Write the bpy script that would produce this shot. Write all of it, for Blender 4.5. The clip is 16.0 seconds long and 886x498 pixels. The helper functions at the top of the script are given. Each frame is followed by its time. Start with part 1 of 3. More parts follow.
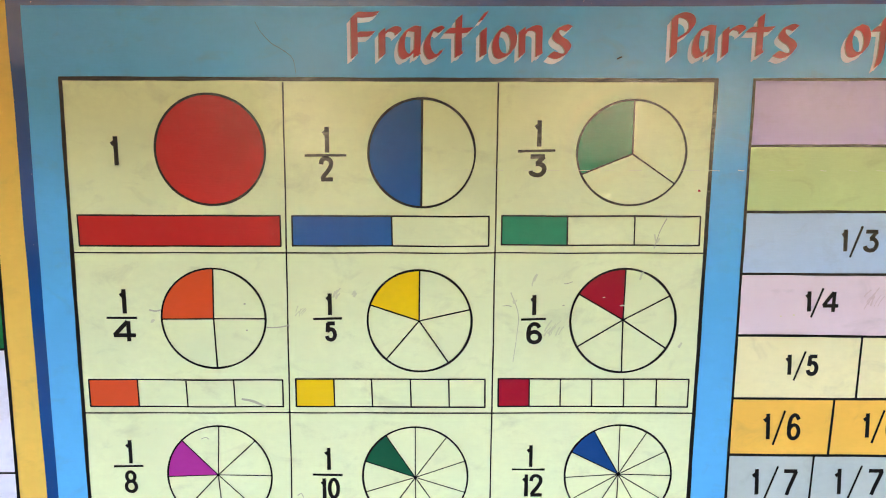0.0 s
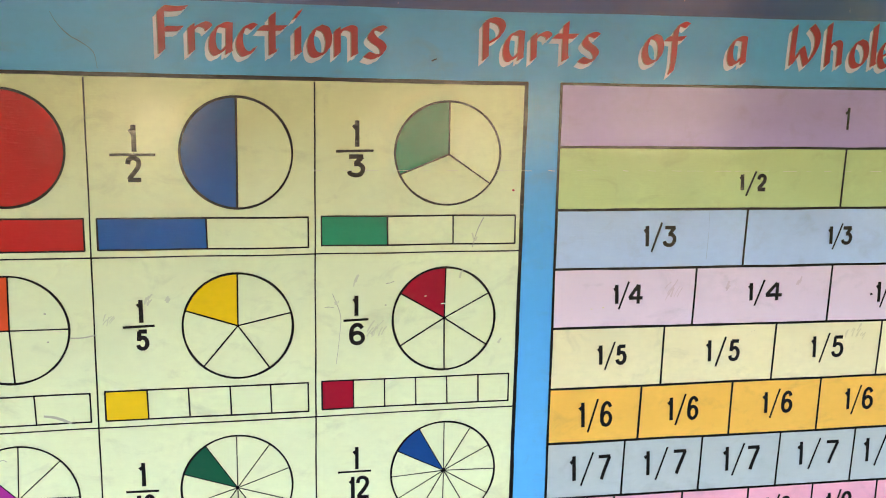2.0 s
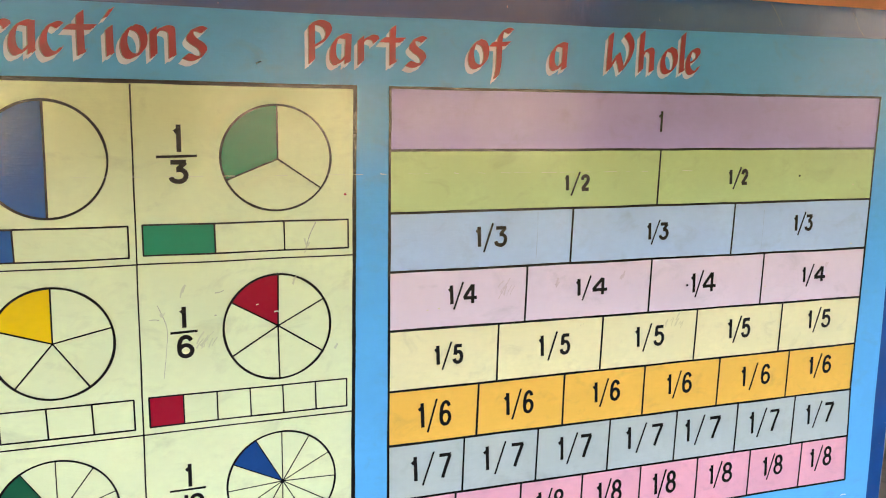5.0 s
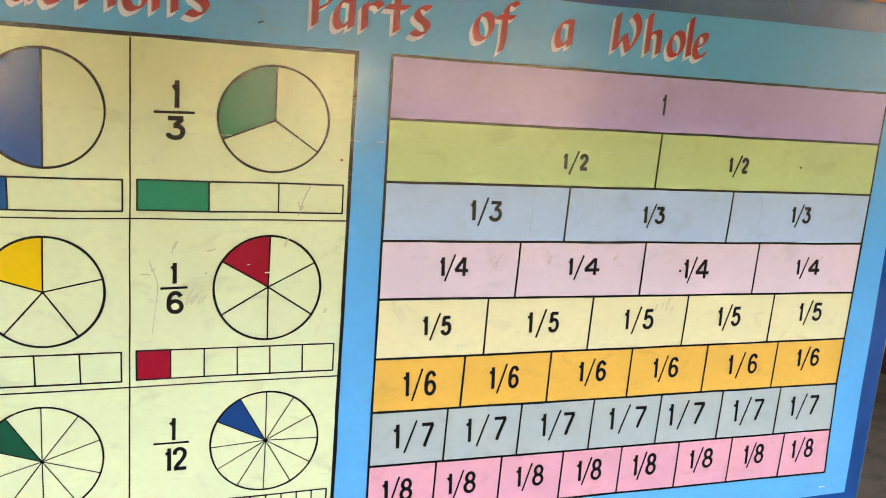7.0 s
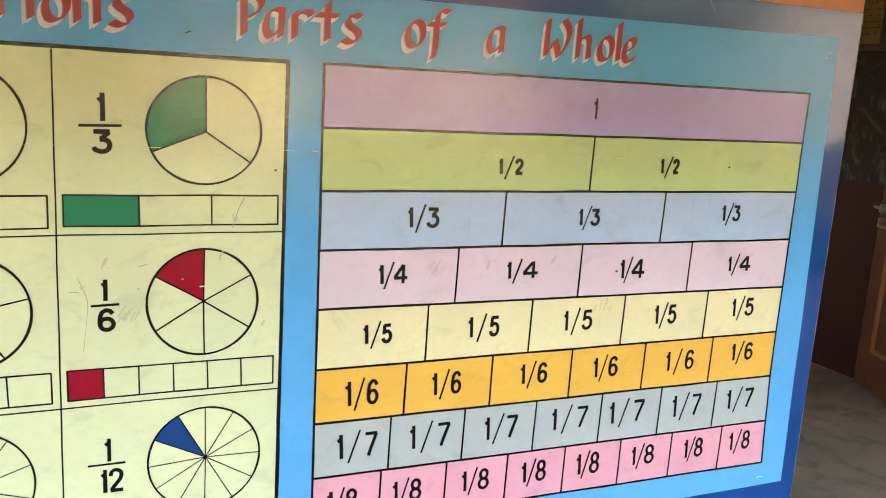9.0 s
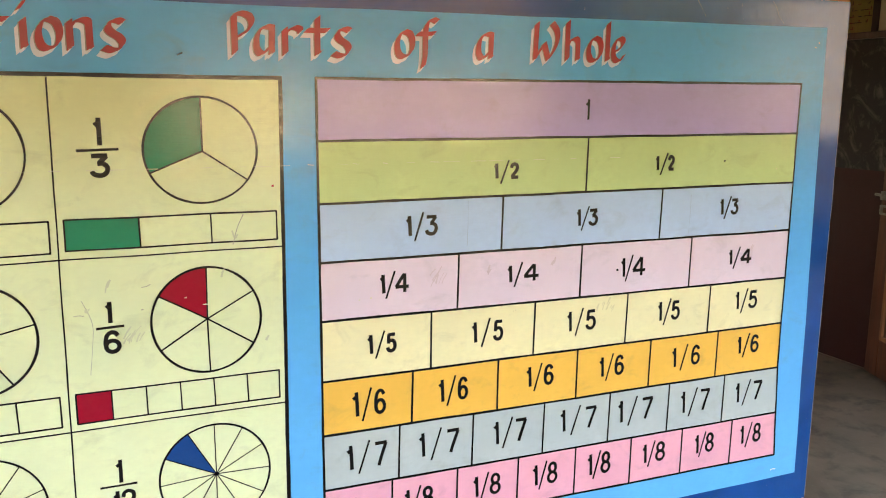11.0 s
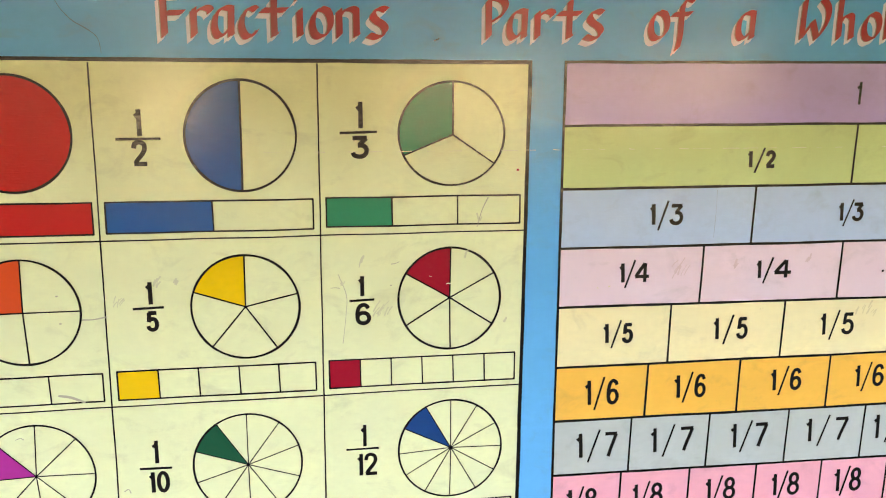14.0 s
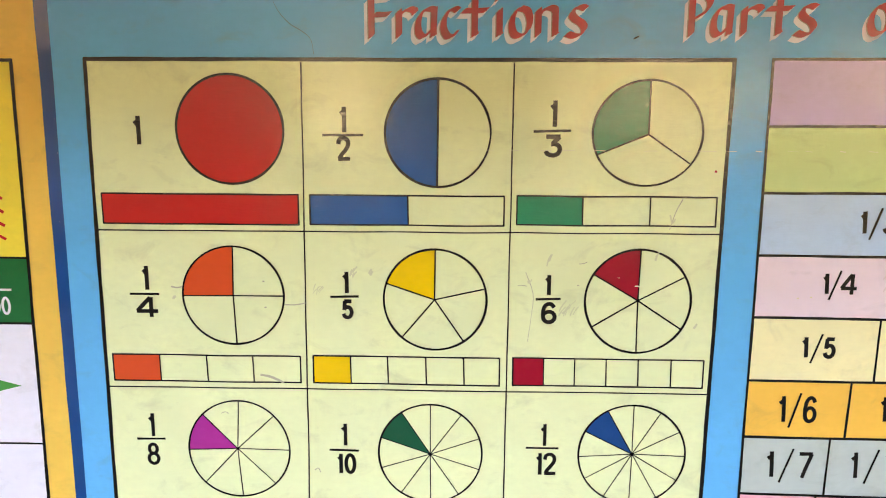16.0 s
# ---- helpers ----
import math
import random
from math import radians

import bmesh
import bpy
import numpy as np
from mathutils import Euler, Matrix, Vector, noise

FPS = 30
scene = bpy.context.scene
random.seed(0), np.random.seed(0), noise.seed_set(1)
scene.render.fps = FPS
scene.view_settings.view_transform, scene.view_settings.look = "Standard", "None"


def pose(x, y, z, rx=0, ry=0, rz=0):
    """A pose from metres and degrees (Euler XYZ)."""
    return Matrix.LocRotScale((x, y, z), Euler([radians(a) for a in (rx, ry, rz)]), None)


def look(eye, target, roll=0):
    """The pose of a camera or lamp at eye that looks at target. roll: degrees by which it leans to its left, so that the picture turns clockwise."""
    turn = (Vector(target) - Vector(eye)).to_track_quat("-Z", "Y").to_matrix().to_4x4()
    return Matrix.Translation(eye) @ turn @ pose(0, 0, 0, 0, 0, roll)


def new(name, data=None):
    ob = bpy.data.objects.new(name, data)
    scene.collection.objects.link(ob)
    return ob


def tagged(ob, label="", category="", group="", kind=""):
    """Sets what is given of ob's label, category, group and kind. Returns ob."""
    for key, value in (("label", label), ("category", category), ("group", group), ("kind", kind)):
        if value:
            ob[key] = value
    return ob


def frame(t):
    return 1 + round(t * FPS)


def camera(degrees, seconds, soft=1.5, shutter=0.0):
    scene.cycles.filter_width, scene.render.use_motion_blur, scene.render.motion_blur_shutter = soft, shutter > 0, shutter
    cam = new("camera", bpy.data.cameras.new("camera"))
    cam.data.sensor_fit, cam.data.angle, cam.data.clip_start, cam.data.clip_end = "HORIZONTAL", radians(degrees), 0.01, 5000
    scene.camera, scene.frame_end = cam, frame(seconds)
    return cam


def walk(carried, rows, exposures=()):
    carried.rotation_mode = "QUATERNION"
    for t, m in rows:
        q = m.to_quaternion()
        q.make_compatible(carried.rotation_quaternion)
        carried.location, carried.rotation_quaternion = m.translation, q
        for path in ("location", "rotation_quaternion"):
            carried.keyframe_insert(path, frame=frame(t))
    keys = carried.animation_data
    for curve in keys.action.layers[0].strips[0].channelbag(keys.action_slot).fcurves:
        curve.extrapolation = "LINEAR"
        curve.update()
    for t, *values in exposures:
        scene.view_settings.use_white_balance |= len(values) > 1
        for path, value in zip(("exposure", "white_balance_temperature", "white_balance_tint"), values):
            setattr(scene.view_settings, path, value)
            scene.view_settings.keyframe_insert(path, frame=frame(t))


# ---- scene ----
SIZE, BASE = 1.38, 0.77  # metres to a chart unit; chart units from the floor to the chart's origin
cam = camera(57.21, 16.0, soft=1.05)
ROWS = [  # seconds; place in chart units; yaw, pitch, roll
    (0.0, -0.0924, -1.4177, 0.2670, 0.07, -10.35, -0.13),
    (0.5, -0.0800, -1.4190, 0.2628, -2.77, -9.69, -0.24),
    (0.6, -0.0778, -1.4185, 0.2622, -3.38, -9.63, -0.28),
    (1.0, -0.0707, -1.4158, 0.2594, -5.74, -9.62, -0.53),
    (1.5, -0.0573, -1.4195, 0.2536, -8.19, -9.72, -1.05),
    (2.0, -0.0390, -1.4206, 0.2535, -10.44, -9.69, -0.90),
    (2.5, -0.0260, -1.4221, 0.2537, -13.19, -9.09, -0.43),
    (3.0, -0.0111, -1.4204, 0.2573, -16.03, -8.73, -0.08),
    (3.5, -0.0045, -1.4193, 0.2603, -18.28, -8.78, 0.18),
    (4.0, -0.0050, -1.4196, 0.2610, -19.64, -8.93, 0.26),
    (4.2, -0.0035, -1.4203, 0.2612, -20.10, -8.97, 0.20),
    (6.3, 0.0266, -1.4350, 0.2660, -19.48, -11.30, -3.23),
    (6.5, 0.0250, -1.4347, 0.2616, -19.36, -11.43, -3.59),
    (7.0, 0.0307, -1.4362, 0.2638, -19.40, -11.65, -4.15),
    (7.5, 0.0346, -1.4347, 0.2634, -20.44, -11.74, -4.48),
    (8.0, 0.0379, -1.4421, 0.2645, -21.48, -11.19, -4.10),
    (8.5, 0.0436, -1.4447, 0.2629, -22.57, -10.81, -3.71),
    (8.7, 0.0437, -1.4394, 0.2717, -23.06, -11.14, -3.73),
    (10.8, 0.0550, -1.4543, 0.2713, -23.85, -10.41, -0.42),
    (11.0, 0.0534, -1.4562, 0.2659, -23.51, -10.37, -0.42),
    (11.5, 0.0482, -1.4505, 0.2643, -22.59, -11.01, -0.80),
    (12.0, 0.0438, -1.4492, 0.2613, -21.14, -11.52, -0.99),
    (12.5, 0.0336, -1.4445, 0.2615, -18.85, -11.86, -1.06),
    (13.0, 0.0109, -1.4371, 0.2547, -15.83, -11.46, -0.67),
    (13.5, 0.0007, -1.4333, 0.2568, -12.35, -11.19, -0.26),
    (14.0, -0.0069, -1.4284, 0.2702, -8.91, -11.71, -0.20),
    (14.5, -0.0314, -1.4321, 0.2600, -6.14, -11.25, -0.11),
    (15.0, -0.0415, -1.4326, 0.2659, -3.12, -11.45, 0.02),
    (15.3, -0.0524, -1.4317, 0.2635, -1.50, -11.42, -0.09),
    (15.5, -0.0590, -1.4313, 0.2612, -0.46, -11.36, -0.15),
    (16.0, -0.0676, -1.4321, 0.2569, 2.17, -11.30, -0.14),
]
# outer edge and underside of the unseen roof beam that cuts off sky light
EAVE, BEAM = -3.0, 2.25
walk(cam, [(t, pose(SIZE * x, SIZE * y, SIZE * (z + BASE), 90 + pitch, roll, yaw)) for t, x, y, z, yaw, pitch, roll in ROWS],
     exposures=[(0.0, 4.32, 7350, 13), (3.5, 4.31, 7450, 12), (7.0, 4.37, 8100, 13), (11.0, 4.42, 8200, 13), (14.5, 4.38, 8550, 15), (16.0, 4.38, 8550, 15)])

# ---- light ----
world = bpy.data.worlds.new("sky")
scene.world = world
world.use_nodes = True
wn = world.node_tree
sky = wn.nodes.new("ShaderNodeTexSky")
sky.sky_type, sky.sun_disc = "NISHITA", False
sky.sun_elevation, sky.sun_rotation = radians(35), radians(15)
sky.dust_density, sky.ozone_density, sky.air_density = 4.0, 1.0, 0.8
wn.links.new(sky.outputs[0], wn.nodes["Background"].inputs[0])
wn.nodes["Background"].inputs[1].default_value = 0.15
sun = new("sun", bpy.data.lights.new("sun", "SUN"))
sun.data.energy, sun.data.angle, sun.data.color = 2.0, radians(0.6), (1.0, 0.93, 0.83)
sun.matrix_world = look((20 * math.sin(radians(15)), 20 * math.cos(radians(15)), 20 * math.tan(radians(35))), (0, 0, 0))


# ---- materials ----
def rgb(code):
    """Linear colour of a hex sRGB code."""
    return [((c / 255 + 0.055) / 1.055) ** 2.4 if c > 10 else c / 3294.6 for c in bytes.fromhex(code)] + [1.0]


class Nodes:
    def __init__(self, name):
        self.mat = bpy.data.materials.new(name)
        self.mat.use_nodes = True
        self.tree = self.mat.node_tree
        self.bsdf = self.tree.nodes["Principled BSDF"]
        self.coord = self.tree.nodes.new("ShaderNodeTexCoord").outputs["Object"]

    def link(self, a, b):
        self.tree.links.new(a, b)

    def noise(self, size, detail=4.0, rough=0.55, distort=0.0):
        m = self.tree.nodes.new("ShaderNodeMapping")
        m.inputs["Scale"].default_value = size
        self.link(self.coord, m.inputs[0])
        n = self.tree.nodes.new("ShaderNodeTexNoise")
        n.inputs["Scale"].default_value, n.inputs["Detail"].default_value = 1.0, detail
        n.inputs["Roughness"].default_value, n.inputs["Distortion"].default_value = rough, distort
        self.link(m.outputs[0], n.inputs["Vector"])
        return n.outputs["Fac"]

    def ramp(self, fac, lo, hi, a=0.0, b=1.0):
        n = self.tree.nodes.new("ShaderNodeMapRange")
        for key, value in ((1, lo), (2, hi), (3, a), (4, b)):
            n.inputs[key].default_value = value
        self.link(fac, n.inputs[0])
        return n.outputs[0]

    def mix(self, fac, a, b, blend="MIX"):
        n = self.tree.nodes.new("ShaderNodeMix")
        n.data_type, n.blend_type = "RGBA", blend
        for socket, value in ((n.inputs[0], fac), (n.inputs[6], a), (n.inputs[7], b)):
            if isinstance(value, bpy.types.NodeSocket):
                self.link(value, socket)
            else:
                socket.default_value = value
        return n.outputs[2]

    def add(self, a, b, op="ADD"):
        n = self.tree.nodes.new("ShaderNodeMath")
        n.operation = op
        for socket, value in zip(n.inputs, (a, b)):
            if isinstance(value, bpy.types.NodeSocket):
                self.link(value, socket)
            else:
                socket.default_value = value
        return n.outputs[0]

    def bump(self, height, strength, distance):
        n = self.tree.nodes.new("ShaderNodeBump")
        n.inputs["Strength"].default_value, n.inputs["Distance"].default_value = strength, distance
        self.link(height, n.inputs["Height"])
        self.link(n.outputs[0], self.bsdf.inputs["Normal"])

    def surface(self, color, rough, metal=0.0):
        self.bsdf.inputs["Specular IOR Level"].default_value = 0.46
        for key, value in (("Base Color", color), ("Roughness", rough), ("Metallic", metal)):
            if isinstance(value, bpy.types.NodeSocket):
                self.link(value, self.bsdf.inputs[key])
            else:
                self.bsdf.inputs[key].default_value = value
        return self.mat


def shade(c, k):
    return [min(1.0, v * k) for v in c[:3]] + [1.0]


def paint(name, code, gloss=0.06, dirt=0.17, smear="6f6a55"):
    """Brushed enamel on plaster: mottled, faintly soiled, with brush ridges and trowel waves."""
    n = Nodes(name)
    base = rgb(code)
    col = n.mix(n.ramp(n.noise((5, 5, 5), 5), 0.3, 0.7), shade(base, 0.94), shade(base, 1.05))
    col = n.mix(n.ramp(n.noise((38, 20, 60), 3), 0.35, 0.75), col, shade(base, 0.95))
    soil = n.ramp(n.noise((9, 9, 14), 6, 0.65, 0.6), 0.55, 0.72, 0.0, dirt)
    col = n.mix(soil, col, rgb(smear))
    ridges = n.ramp(n.noise((26, 26, 230), 3, 0.6, 0.3), 0.48, 0.74)
    waves = n.noise((8, 8, 11), 3)
    leather = n.noise((120, 120, 130), 3, 0.55, 0.4)
    grit = n.noise((240, 240, 240), 2)
    h = n.add(n.add(n.add(ridges, 0.14, "MULTIPLY"), n.add(waves, 0.20, "MULTIPLY")), n.add(n.add(grit, 0.04, "MULTIPLY"), n.add(leather, 0.17, "MULTIPLY")))
    n.bump(h, 0.32, 0.004)
    rough = n.ramp(n.noise((7, 7, 9), 5, 0.6), 0.3, 0.7, gloss * 0.7, gloss * 1.5)
    return n.surface(col, rough)


def plaster(name, code, rough=0.7, grain=0.3, shine=0.3):
    n = Nodes(name)
    base = rgb(code)
    col = n.mix(n.ramp(n.noise((2, 2, 2), 6), 0.3, 0.7), shade(base, 0.88), shade(base, 1.08))
    col = n.mix(n.ramp(n.noise((25, 25, 25), 4), 0.55, 0.8, 0, 0.35), col, shade(base, 0.75))
    n.bump(n.noise((60, 60, 60), 6), grain, 0.004)
    n.surface(col, rough)
    n.bsdf.inputs["Specular IOR Level"].default_value = shine
    return n.mat


def flecked_navy():
    """Navy dado enamel, mottled, with pale specks in its colour for glints and flecks."""
    n = Nodes("navy enamel")
    base = rgb("00478c")
    col = n.mix(n.ramp(n.noise((4, 4, 4), 6), 0.3, 0.7), shade(base, 0.75), shade(base, 1.1))
    # pale specks put into the colour in place of glints
    glint_specks = n.ramp(n.noise((90, 90, 30), 4, 0.7), 0.69, 0.74, 0, 0.7)
    col = n.mix(glint_specks, col, rgb("aab4c4"))
    ridges = n.noise((105, 105, 24), 4, 0.6, 0.5)
    blots = n.noise((16, 16, 9), 3, 0.5, 0.3)
    pits = n.noise((120, 120, 120), 3)
    n.bump(n.add(n.add(n.add(ridges, 0.30, "MULTIPLY"), n.add(blots, 0.22, "MULTIPLY")), n.add(pits, 0.05, "MULTIPLY")), 0.32, 0.004)
    rough = n.ramp(n.noise((9, 9, 9), 6, 0.65), 0.35, 0.65, 0.02, 0.05)
    mat = n.surface(col, rough)
    n.bsdf.inputs["Specular IOR Level"].default_value = 0.8
    return mat


def concrete():
    n = Nodes("cement floor")
    col = n.mix(n.ramp(n.noise((1.3, 1.3, 1.3), 7, 0.6), 0.3, 0.7), rgb("6c604f"), rgb("918470"))
    col = n.mix(n.ramp(n.noise((6, 6, 6), 6, 0.62, 0.3), 0.50, 0.70, 0, 0.65), col, rgb("453f3a"))
    col = n.mix(n.ramp(n.noise((70, 70, 70), 3), 0.68, 0.75, 0, 0.4), col, rgb("b5ab9d"))
    n.bump(n.noise((40, 40, 40), 6), 0.3, 0.004)
    n.surface(col, n.ramp(n.noise((3, 3, 3), 4), 0.3, 0.7, 0.45, 0.75))
    n.bsdf.inputs["Specular IOR Level"].default_value = 0.12
    return n.mat


def timber(name, dark, light):
    n = Nodes(name)
    col = n.mix(n.ramp(n.noise((30, 30, 2.2), 6, 0.65, 1.2), 0.3, 0.7), rgb(dark), rgb(light))
    n.bump(n.noise((90, 90, 6), 5), 0.25, 0.002)
    return n.surface(col, n.ramp(n.noise((6, 6, 3), 4), 0.3, 0.7, 0.3, 0.5))


def slate():
    """Matt black board with rubbed-out chalk."""
    n = Nodes("blackboard paint")
    chalk = n.ramp(n.noise((7, 7, 5), 7, 0.7, 1.5), 0.50, 0.75, 0, 0.35)
    streak = n.ramp(n.noise((30, 14, 9), 5, 0.7, 0.5), 0.58, 0.8, 0, 0.3)
    col = n.mix(n.add(chalk, streak), rgb("181514"), rgb("aaa39a"))
    n.bump(n.noise((80, 80, 80), 4), 0.2, 0.002)
    return n.surface(col, 0.62)


def metal(name, code, rough=0.35):
    n = Nodes(name)
    col = n.mix(n.ramp(n.noise((40, 40, 40), 4), 0.4, 0.7), rgb(code), shade(rgb(code), 0.7))
    return n.surface(col, rough, 0.9)


NAVY = flecked_navy()
PEACH = plaster("peach limewash", "f0a878", 0.75, 0.15)
CREAM = plaster("cream limewash", "cfc6ae", 0.8, 0.2)
CEILING = plaster("ceiling limewash", "b9b5a6", 0.85, 0.2)
FLOOR = concrete()
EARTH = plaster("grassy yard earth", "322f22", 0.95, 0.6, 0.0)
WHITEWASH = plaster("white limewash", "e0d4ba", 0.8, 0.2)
FOLIAGE = plaster("leaf green", "3a4436", 0.6, 0.6)
MAROON = plaster("maroon dado", "3c1a15", 0.5, 0.2)
BLUE = paint("sky blue enamel", "55b6ed")
GOLD = paint("golden yellow enamel", "f6c860")
PALE = paint("pale cream enamel", "e8f0bc")
BLACK = paint("black enamel", "0e0c0b", 0.11, 0.0)
WHITE = paint("white enamel", "e6e6ea")
SHADOW_WHITE = paint("white lettering enamel", "e2e8f6")
BRICK_RED = paint("brick red lettering enamel", "ae3038", 0.09, 0.05)
RED = paint("signal red enamel", "cc2226", 0.08, 0.03)
ROYAL = paint("royal blue enamel", "00589c", 0.08, 0.03)
DEEP_BLUE = paint("deep blue enamel", "0a4280", 0.08, 0.03)
GREEN = paint("emerald green enamel", "008a62", 0.08, 0.03)
ORANGE = paint("orange red enamel", "e0522a", 0.08, 0.03)
YELLOW = paint("chrome yellow enamel", "f2c81e", 0.08, 0.03)
CRIMSON = paint("crimson enamel", "a40a28", 0.08, 0.03)
MAGENTA = paint("magenta enamel", "b23090", 0.08, 0.03)
BOTTLE = paint("bottle green enamel", "0a563a", 0.08, 0.03)
LEAF = paint("leaf green enamel", "3f9a4a", 0.08, 0.03)
DARK_GREEN = paint("dark green enamel", "0c6a38", 0.08, 0.03)
LEMON = paint("lemon yellow enamel", "f7dd52")
LILAC_WHITE = paint("lilac white enamel", "eae8f4")
STRIPS = [paint(name, code) for name, code in (
    ("lilac enamel", "c0aee4"), ("lime green enamel", "c9de98"), ("powder blue enamel", "bad3ea"), ("pale pink enamel", "eed8de"),
    ("ivory yellow enamel", "f6ecb6"), ("amber enamel", "fac258"), ("grey green enamel", "b9c4be"), ("rose pink enamel", "f2adb8"))]
SMUDGE = paint("graphite smudge", "b2b294", 0.4, 0.0)
EDGE_GREY = paint("warm grey lettering enamel", "8d8886", 0.09, 0.05)
FAINT = paint("faint graphite", "ccd0a6", 0.3, 0.0)
ROSE_SMUDGE = paint("dull rose smudge", "d8bebe", 0.3, 0.0)
OLIVE_SMUDGE = paint("olive dirt", "ddd2a0", 0.3, 0.0)
GREY_BLUE = paint("grey blue dirt", "9fb4c6", 0.3, 0.0)
CRACK = paint("dirt in a hairline crack", "3d5a6e", 0.4, 0.0)
SCRATCH = paint("pale scratched paint", "dfe0c4", 0.3, 0.0)
TEAK = timber("teak door varnish", "4a260f", "6e3c1a")
TEAK_EDGE = timber("lighter teak moulding", "7a4c2e", "a87248")
STEEL = metal("aluminium bolt", "9a958c")
SOFFIT = timber("dark unseen soffit", "3a3129", "564a3e")
LEDGE = timber("dark timber ledge", "33241c", "4d382c")
PAPER = paint("yellow green chart paper", "8f8446", 0.6, 0.15)
INK_RED = paint("red brown ink", "7c3a22", 0.6, 0.0)
INK_DARK = paint("dark brown ink", "3a2a1a", 0.6, 0.0)
SLATE = slate()


# ---- mesh helpers ----
def mesh_object(name, bm, material, parent=None, label=""):
    data = bpy.data.meshes.new(name)
    bm.to_mesh(data)
    bm.free()
    data.materials.append(material)
    ob = new(name, data)
    ob.parent = parent
    return tagged(ob, label)


def part(name, bm, material, parent, label=""):
    return mesh_object(name, bm, material, parent, label)


def box(bm, lo, hi, bevel=0.0):
    made = bmesh.ops.create_cube(bm, size=1.0)["verts"]
    for v in made:
        v.co = [l + (h - l) * (c + 0.5) for l, h, c in zip(lo, hi, v.co)]
    if bevel:
        edges = list({e for v in made for e in v.link_edges})
        bmesh.ops.bevel(bm, geom=edges, offset=bevel, segments=2, affect="EDGES", profile=0.5)
    return bm


def boxes(*pairs, bevel=0.0):
    bm = bmesh.new()
    for lo, hi in pairs:
        box(bm, lo, hi, bevel)
    return bm


COAT = 0.0006  # thickness of one coat of paint


def wall_point(u, v, coat):
    return Vector((SIZE * u, -COAT * coat, SIZE * (v + BASE)))


def sheet(bm, outline, coat):
    """A coat of paint on the wall with this outline, with its edge."""
    top = [bm.verts.new(wall_point(u, v, coat)) for u, v in outline]
    under = [bm.verts.new(wall_point(u, v, coat - 0.9)) for u, v in outline]
    face = bm.faces.new(top)
    face.normal_update()
    if face.normal.y > 0:
        face.normal_flip()
    n = len(top)
    for i in range(n):
        bm.faces.new((top[i], top[(i + 1) % n], under[(i + 1) % n], under[i]))
    return bm


def wander(u, v, size, amount):
    """A slow hand-drawn drift of a point."""
    q = Vector((u * size, v * size, 3.1))
    return u + amount * noise.noise(q), v + amount * noise.noise(q + Vector((17.3, 5.1, 0)))


def soft_quad(corners, steps=14, amount=0.0012):
    """The outline of a quadrilateral with slightly unsteady edges."""
    out = []
    for i in range(len(corners)):
        (a, b), (c, d) = corners[i], corners[(i + 1) % len(corners)]
        out += [wander(a + (c - a) * k / steps, b + (d - b) * k / steps, 6.0, amount) for k in range(steps)]
    return out


def smooth(points, steps=6):
    """A Catmull-Rom curve through the points."""
    p = [Vector(q) for q in points]
    p = [2 * p[0] - p[1]] + p + [2 * p[-1] - p[-2]]
    out = []
    for i in range(1, len(p) - 2):
        for k in range(steps):
            t = k / steps
            out.append(0.5 * (2 * p[i] + (p[i + 1] - p[i - 1]) * t + (2 * p[i - 1] - 5 * p[i] + 4 * p[i + 1] - p[i + 2]) * t * t
                              + (3 * p[i] - p[i - 1] - 3 * p[i + 1] + p[i + 2]) * t ** 3))
    return [tuple(q) for q in out] + [tuple(p[-2])]


def strip(bm, left, right, coat):
    a = [bm.verts.new(wall_point(u, v, coat)) for u, v in left]
    b = [bm.verts.new(wall_point(u, v, coat)) for u, v in right]
    for i in range(len(a) - 1):
        try:
            face = bm.faces.new((a[i], a[i + 1], b[i + 1], b[i]))
        except ValueError:
            continue
        face.normal_update()
        if face.normal.y > 0:
            face.normal_flip()


def brush(bm, path, width, coat, uneven=0.15, closed=False):
    """A brush line of about one width along a path, with a hand's unevenness."""
    p = [Vector(q) for q in path]
    n = len(p)
    left, right = [], []
    for i in range(n):
        a, b = (p[(i - 1) % n], p[(i + 1) % n]) if closed else (p[max(i - 1, 0)], p[min(i + 1, n - 1)])
        d = (b - a).normalized()
        side = Vector((-d.y, d.x)) * width / 2
        w = 1 + uneven * noise.noise(Vector((p[i].x * 22, p[i].y * 22, 7.7)))
        left.append(tuple(p[i] + side * w))
        right.append(tuple(p[i] - side * w))
    if closed:
        left.append(left[0])
        right.append(right[0])
    strip(bm, left, right, coat)


def line(bm, a, b, width, coat, drift=0.0010, uneven=0.25):
    n = max(3, int(math.dist(a, b) / 0.03))
    pts = [(a[0] + (b[0] - a[0]) * k / n, a[1] + (b[1] - a[1]) * k / n) for k in range(n + 1)]
    brush(bm, [wander(u, v, 9.0, drift) for u, v in pts], width, coat, uneven)


# ---- the place: veranda wall, doorway, class room ----
WALL_END, THICK = SIZE * 1.742, 0.23
JAMB, ROOM_SIDE, ROOM_BACK, HIGH = 3.60, 3.91, 5.2, 3.1
LINTEL = 2.15
DADO = SIZE * (0.502 + BASE)

